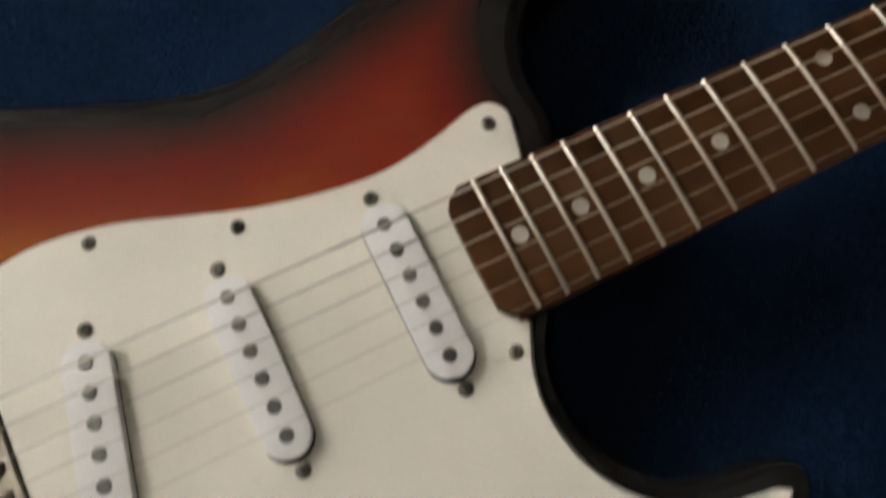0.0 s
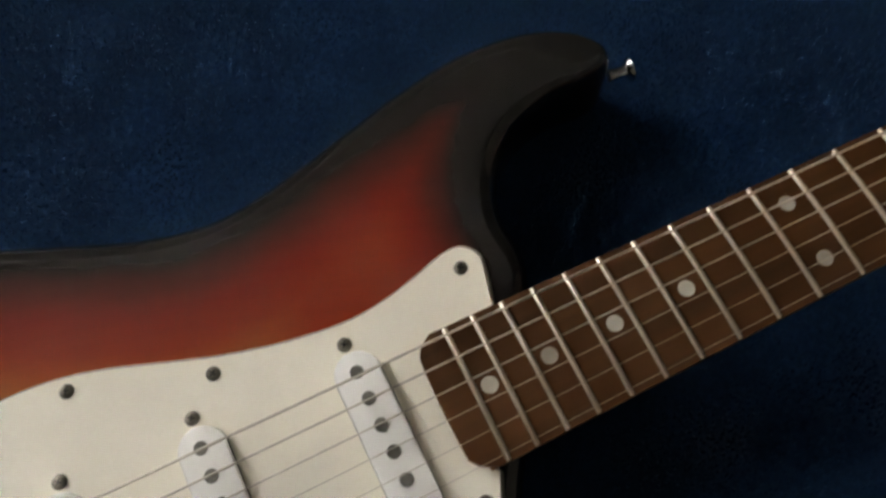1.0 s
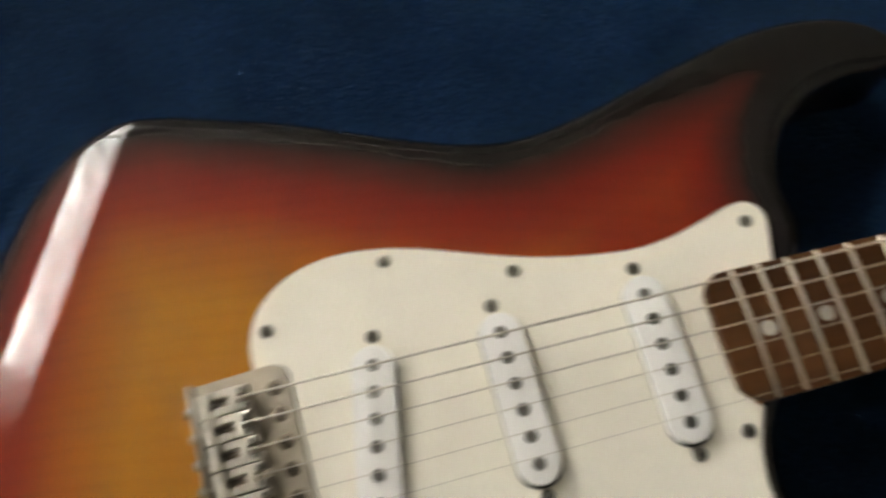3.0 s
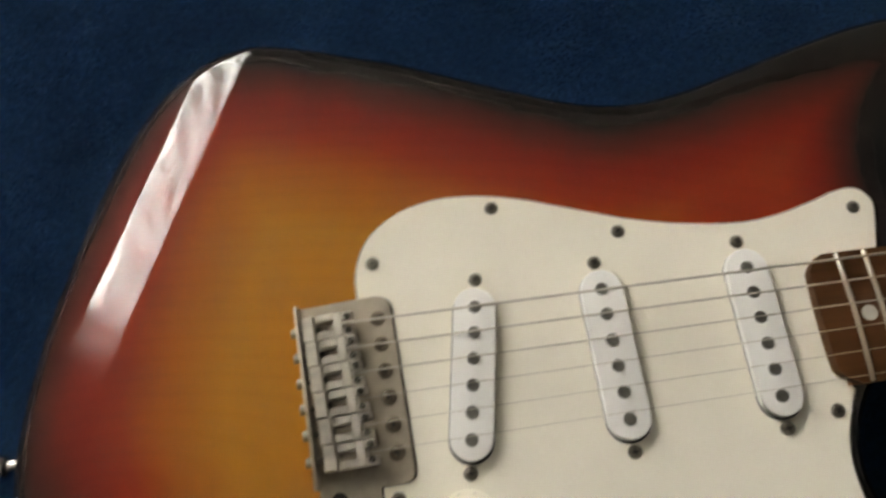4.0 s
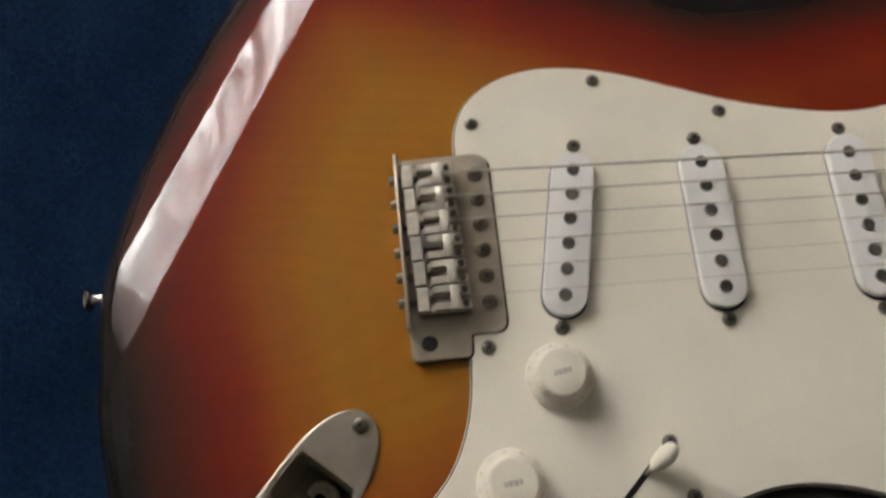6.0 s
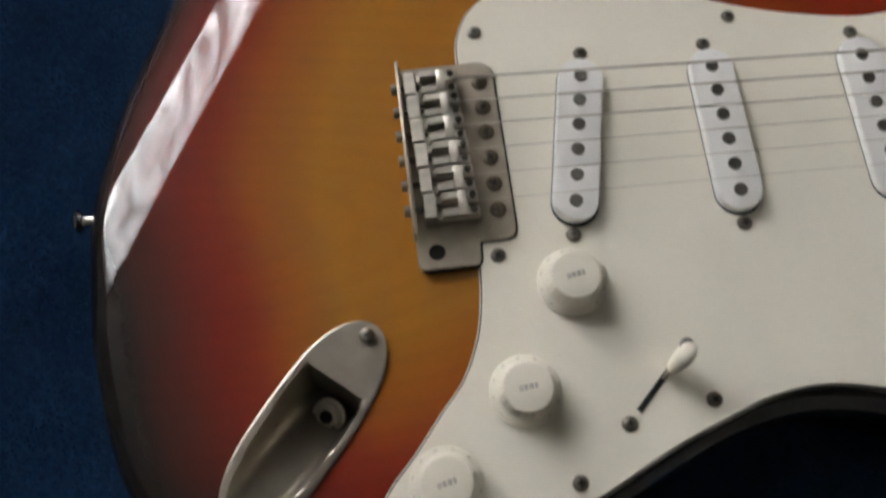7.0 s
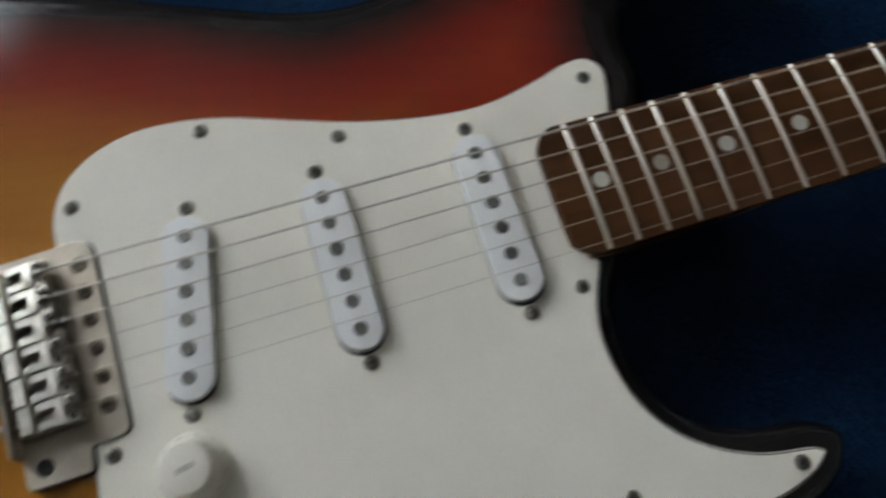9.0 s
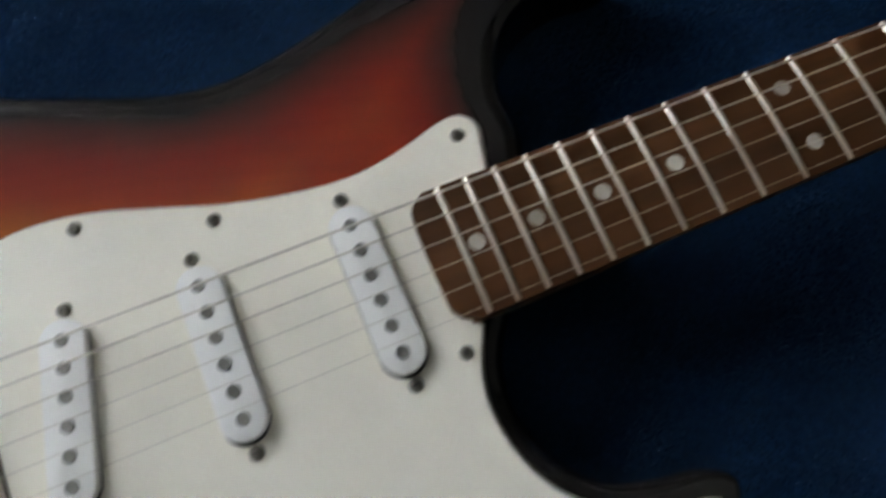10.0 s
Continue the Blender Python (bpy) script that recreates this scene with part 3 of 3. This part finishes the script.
part("base_plate", slab(plate_loop, BZ - 0.0022, BZ + 0.0006, 0.0004), NICKEL, bridge, smooth=30)
# dark sheet offset under the plate puts in the shadow along its edge
part("plate_edge_shade", slab(plate_loop + np.array((0.0008, -0.0003)), BZ - 0.0026, BZ - 0.0006), PAINTED_SHADE, bridge, smooth=30)
bm = bmesh.new()
box(bm, (0.0016, 0.0725, 0.0088), (-0.0294, -0.0012, BZ + 0.0044), bevel=0.0006)
part("rear_lip", bm, NICKEL, bridge)
# flat dark disc on the plate in place of the hole's shade
hole = part("arm_hole_shade", lathe([(0.0031, 0), (0.0031, 0.00012)], 24), PAINTED_SHADE, bridge)
hole.matrix_basis = pose(-0.0222, -0.0425, BZ + 0.0006)
ring = part("arm_socket", lathe([(0.0036, 0), (0.0036, 0.0001)], 24), NICKEL, bridge)
ring.matrix_basis = pose(-0.0222, -0.0425, BZ + 0.00055)


def string_y(i, x):
    a, b = 0.0262 - 0.01048 * i - 0.0008, 0.0175 - 0.0070 * i
    return a + (b - a) * (x + 0.008) / (SCALE + 0.008)


def saddle_mesh():
    """Bent-steel saddle in one piece: rear flange, slotted top and two lugs for the set screws."""
    xs = (-0.0118, -0.0070, -0.0054, 0.0012, 0.0046, 0.0086)
    ys = (-0.0049, -0.0018, 0.0018, 0.0049)
    tall = ((0.0072,) * 3, (0.0034, 0, 0.0034), (0.0066, 0, 0.0066), (0.0065,) * 3, (0.0052, 0, 0.0052))
    bm = bmesh.new()
    def high(i, j):
        return tall[i][j] if 0 <= i < 5 and 0 <= j < 3 else 0
    def quad(*p):
        bm.faces.new([bm.verts.new(q) for q in p])
    for i in range(5):
        for j in range(3):
            h = high(i, j)
            if not h:
                continue
            x0, x1, y0, y1 = xs[i], xs[i + 1], ys[j], ys[j + 1]
            quad((x0, y0, h), (x1, y0, h), (x1, y1, h), (x0, y1, h))
            quad((x0, y1, 0), (x1, y1, 0), (x1, y0, 0), (x0, y0, 0))
            for (di, dj), p, q in (((-1, 0), (x0, y1), (x0, y0)), ((1, 0), (x1, y0), (x1, y1)), ((0, -1), (x0, y0), (x1, y0)), ((0, 1), (x1, y1), (x0, y1))):
                o = high(i + di, j + dj)
                if o < h:
                    quad((*p, o), (*q, o), (*q, h), (*p, h))
    bmesh.ops.remove_doubles(bm, verts=bm.verts, dist=1e-6)
    edges = [e for e in bm.edges if len(e.link_faces) == 2 and e.calc_face_angle(0) > 0.5 and min(v.co.z for v in e.verts) > 0.003]
    bmesh.ops.bevel(bm, geom=edges, offset=0.0004, segments=1, affect="EDGES")
    return bm


saddle = None
for i in range(6):
    x = -0.0153 + 0.00045 * i
    z = BZ + 0.0016 + (0.0006 if i in (2, 3) else 0.0003 if i in (1, 4) else 0)
    m = pose(x, 0.0256 - 0.0103 * i - 0.0008, z + 0.0004, 0, -5, 0)
    saddle = part("saddle", saddle_mesh(), SADDLE, bridge, "bent nickel string saddle") if saddle is None else twin(saddle, m)
    saddle.matrix_basis = m
    for k, s in enumerate((1, -1)):
        o = part("set_screw", lathe([(0.00135, 0), (0.00125, 0.0018), (0.0010, 0.0021), (0.0006, 0.0021), (0.0005, 0.0012)], 12), SET_SCREW, saddle) if i + k == 0 else twin(o, Matrix(), saddle)
        o.matrix_basis = pose(0.0066, s * 0.0030, 0.0040)
    y = 0.0256 - 0.0103 * i - 0.0008
    if i == 0:
        bm = lathe([(0.0019, -0.0022), (0.0021, -0.0012), (0.0021, 0), (0.0011, 0), (0.0011, 0.004), (0.0017, 0.0042), (0.0010, 0.0048), (0.0017, 0.0054), (0.0010, 0.0060), (0.0017, 0.0066), (0.0010, 0.0072), (0.0017, 0.0078), (0.0010, 0.0084), (0.0010, 0.010)], 12)
        screw = part("intonation_screw", bm, SCREW, bridge, "intonation screw with its spring")
    else:
        screw = twin(screw, Matrix())
    screw.matrix_basis = pose(-0.0304, y, BZ + 0.0046, 0, 90, 0)
    if i == 0:
        pivot = part("pivot_screw", screw_mesh(0.0032, 0.0010), [PIVOT, PAINTED_SHADE], bridge, "domed bridge fixing screw")
    else:
        pivot = twin(pivot, Matrix())
    pivot.matrix_basis = pose(0.0026, 0.0262 - 0.0109 * i, BZ + 0.0005, 0, 0, 31 * i)
    # the string, from its saddle slot over frets to the nut
    curve = bpy.data.curves.new("string", "CURVE")
    curve.dimensions, curve.bevel_depth, curve.bevel_resolution = "3D", (0.00052, 0.00042, 0.00032, 0.00021, 0.00017, 0.00014)[i], 2
    line = curve.splines.new("POLY")
    pts = [(x - 0.004, y, z + 0.0022), (x + 0.0045, y, z + 0.0076), (x + 0.006, y, z + 0.0078), (0.19, string_y(i, 0.19), BOARD + 0.0034 + crown(string_y(i, 0.19))), (SCALE, string_y(i, SCALE), BOARD + 0.0022), (0.690 + 0.0255 * i, 0.023 - 0.0015 * i, BOARD - 0.0045)]
    line.points.add(len(pts) - 1)
    for p, q in zip(line.points, pts):
        p.co = (*q, 1)
    tmp = new("string_curve", curve)
    mesh = bpy.data.meshes.new_from_object(tmp.evaluated_get(bpy.context.evaluated_depsgraph_get()))
    bpy.data.objects.remove(tmp)
    mesh.materials.clear()
    mesh.materials.append(STEEL)
    mesh.name = "string"
    mesh.shade_smooth()
    s = new("string", mesh)
    s.parent = guitar


# control knobs
def knob_mesh():
    bm = bmesh.new()
    prof = [(0.0126, 0), (0.0129, 0.0008), (0.0126, 0.0013), (0.0110, 0.0021), (0.0100, 0.0032), (0.0095, 0.0048), (0.0089, 0.0100), (0.0086, 0.0105), (0.0080, 0.0107), (0.0, 0.0108)]
    rings = []
    seg = 72
    for r, z in prof[:-1]:
        rings.append([bm.verts.new(((r + (0.0003 if 0.0045 < z < 0.0102 and i % 3 == 0 else 0)) * math.cos(math.tau * i / seg), (r + (0.0003 if 0.0045 < z < 0.0102 and i % 3 == 0 else 0)) * math.sin(math.tau * i / seg), z)) for i in range(seg)])
    for a, b in zip(rings, rings[1:]):
        for i in range(seg):
            bm.faces.new((a[i], a[(i + 1) % seg], b[(i + 1) % seg], b[i]))
    bm.faces.new(rings[-1])
    bm.faces.new(rings[0][::-1])
    return bm


def knob(x, y, turn):
    k = part("control_knob", knob_mesh(), KNOB_WHITE, guitar, "ribbed aged-white plastic control knob with a flared skirt", smooth=35)
    k.matrix_basis = pose(x, y, GUARD + 0.0006, 0, 0, turn)
    bm = bmesh.new()
    for i, w in enumerate((0.0016, 0.0013, 0.0016, 0.0011)):
        box(bm, (w, 0.0019, 0.0002), (-0.0027 + i * 0.0018, 0, 0.01076))
    part("top_print", bm, PRINT, k, "worn grey printed bars", smooth=0)
    bm = bmesh.new()
    for i in range(10):
        a = radians(-60 + 30 * i)
        box(bm, (0.0008, 0.0014, 0.0002), (0.0117 * math.cos(a), 0.0117 * math.sin(a), 0.00185), Matrix.Rotation(a, 4, "Z") @ Matrix.Rotation(radians(40), 4, "Y"))
    part("skirt_print", bm, FAINT_PRINT, k, "small grey printed marks round the skirt", smooth=0)


knob(0.0281, -0.0580, 12)
knob(0.0066, -0.0962, 8)
knob(-0.0236, -0.1252, 15)

# selector switch
selector = tagged(new("selector_switch"), "five-way selector switch with a white lever tip")
selector.parent = guitar
selector.matrix_basis = pose(0.0540, -0.0975, GUARD, 0, 0, 46)
bm = bmesh.new()
# dark strip laid on the guard in place of the slot's shade
box(bm, (0.0215, 0.0022, 0.0002), (-0.0015, 0, 0.0001))
part("slot_shade", bm, PAINTED_SHADE, selector, smooth=0)
bm = bmesh.new()
box(bm, (0.0052, 0.0012, 0.008), (0.0060, 0, 0.003), Matrix.Rotation(radians(20), 4, "Y"), bevel=0.0003)
part("lever", bm, NICKEL, selector)
tip = part("lever_tip", lathe([(0.0018, 0), (0.0029, 0.001), (0.0036, 0.004), (0.0042, 0.008), (0.0040, 0.0110), (0.0029, 0.0130), (0.0010, 0.0138)], 20), KNOB_WHITE, selector, "smooth white plastic tip")
tip.matrix_basis = pose(0.0070, 0, 0.0035, 0, 22, 0) @ Matrix.Diagonal((1.25, 0.8, 1, 1))
for x in (-0.0178, 0.0178):
    o = twin(first_screw, pose(x, 0, 0.0, 0, 0, 15), selector)
    o.name = "switch_screw"


# output jack plate
def jack_mesh():
    """Boat-shaped plate with a scooped recess, deep and square at one end."""
    nu, nv = 72, 48
    A, B = 0.0425, 0.0160
    verts, faces = [], []
    for iu in range(nu + 1):
        s = -math.cos(math.pi * iu / nu)
        u = A * s
        w = B * max(0.0, 1 - abs(s) ** 3.0) ** 0.5
        for iv in range(nv + 1):
            q = iv / nv * 2 - 1
            v = w * q
            lift = 0.0004 * (1 - (abs(s) ** 40)) * (1 - q ** 60)
            inner = 0.80 - 0.1 * max(0, s)
            wall = max(0, 1 - (abs(q) / inner) ** 8)
            start = min(1, max(0, (u + 0.0165) / 0.0008))
            run = min(1, max(0, (0.036 - u) / 0.052))
            deep = 0.0280 * run ** 0.85 * wall * start
            verts.append((u, v, 0.0008 + lift - deep))
    for a in range(nu):
        for b in range(nv):
            i = a * (nv + 1) + b
            faces.append((i, i + nv + 1, i + nv + 2, i + 1))
    return verts, faces


jack = part("jack_plate", jack_mesh(), JACK_METAL, guitar, "boat-shaped nickel output jack plate with a scooped recess", smooth=50)
jack.matrix_basis = pose(*JACK_AT, TOP, 0, 0, math.degrees(JACK_TURN))
sock = part("jack_nut", lathe([(0.0066, 0), (0.0066, 0.0018), (0.0060, 0.0022), (0.0046, 0.0020)], 24), SADDLE, jack, "round chrome jack collar", smooth=30)
sock.matrix_basis = pose(-0.0080, 0.001, -0.0226, 0, 27, 0)
sock2 = part("jack_socket", lathe([(0.0042, 0), (0.0042, 0.0034), (0.0030, 0.0036)], 20), SADDLE, jack)
sock2.matrix_basis = sock.matrix_basis.copy()
# solid dark plug in place of the shade inside the bore
o = part("jack_bore_shade", lathe([(0.0026, 0), (0.0026, 0.0037)], 20), PAINTED_SHADE, jack)
o.matrix_basis = sock.matrix_basis.copy()
for x in (-0.0375, 0.0375):
    o = twin(first_screw, pose(x, 0, 0.0022, 0, 0, 40), jack)
    o.name = "jack_screw"

# strap buttons
STRAP = [(0.0032, 0), (0.0034, 0.001), (0.0030, 0.003), (0.0028, 0.006), (0.0034, 0.0082), (0.0062, 0.0098), (0.0066, 0.0108), (0.0058, 0.0116), (0.0030, 0.0120)]
b1 = part("strap_button", lathe(STRAP, 24), CHROME, guitar, "turned chrome strap button", smooth=40)
b1.matrix_basis = pose(-0.1555, -0.0088, 0.0225, 0, -90, 3) @ Matrix.Diagonal((0.8, 0.8, 0.85, 1))
b2 = twin(b1, pose(0.3160, 0.1086, 0.0235, 0, 90, -6) @ Matrix.Diagonal((0.9, 0.9, 1.0, 1)))


# ---- carpet pile ----
def build_pile():
    """Short loops of pile over the stretch of carpet round the guitar."""
    rng = np.random.default_rng(7)
    X0, X1, Y0, Y1 = -0.26, 0.53, -0.22, 0.34
    step = 0.0023
    xs, ys = np.meshgrid(np.arange(X0, X1, step), np.arange(Y0, Y1, step))
    c = np.stack([xs.ravel(), ys.ravel()], 1) + rng.normal(0, 0.0007, (xs.size, 2))
    deep = inside(c, outline)
    deep[deep] = edge_distance(c[deep], outline) > 0.02
    c = c[~deep]
    n = len(c)
    r, h = rng.uniform(0.0012, 0.0018, n), rng.uniform(0.0030, 0.0039, n)
    lean, turn = rng.normal(0, 0.0008, (n, 2)), rng.uniform(0, 6.28, n)
    base = np.empty((n, 5, 3))
    for k in range(4):
        a = turn + k * math.pi / 2
        base[:, k, 0], base[:, k, 1], base[:, k, 2] = c[:, 0] + r * np.cos(a), c[:, 1] + r * np.sin(a), -0.0046
    base[:, 4, :2], base[:, 4, 2] = c + lean, -0.0046 + h
    i = np.arange(n)[:, None] * 5
    tri = np.concatenate([i + np.array(t) for t in ((0, 1, 4), (1, 2, 4), (2, 3, 4), (3, 0, 4))], 1).reshape(-1, 3)
    ob = part("carpet_pile", (base.reshape(-1, 3).tolist(), tri.tolist()), CARPET, smooth=180)
    tagged(ob, "short mottled dark blue carpet pile", "carpet", kind="stuff")


build_pile()
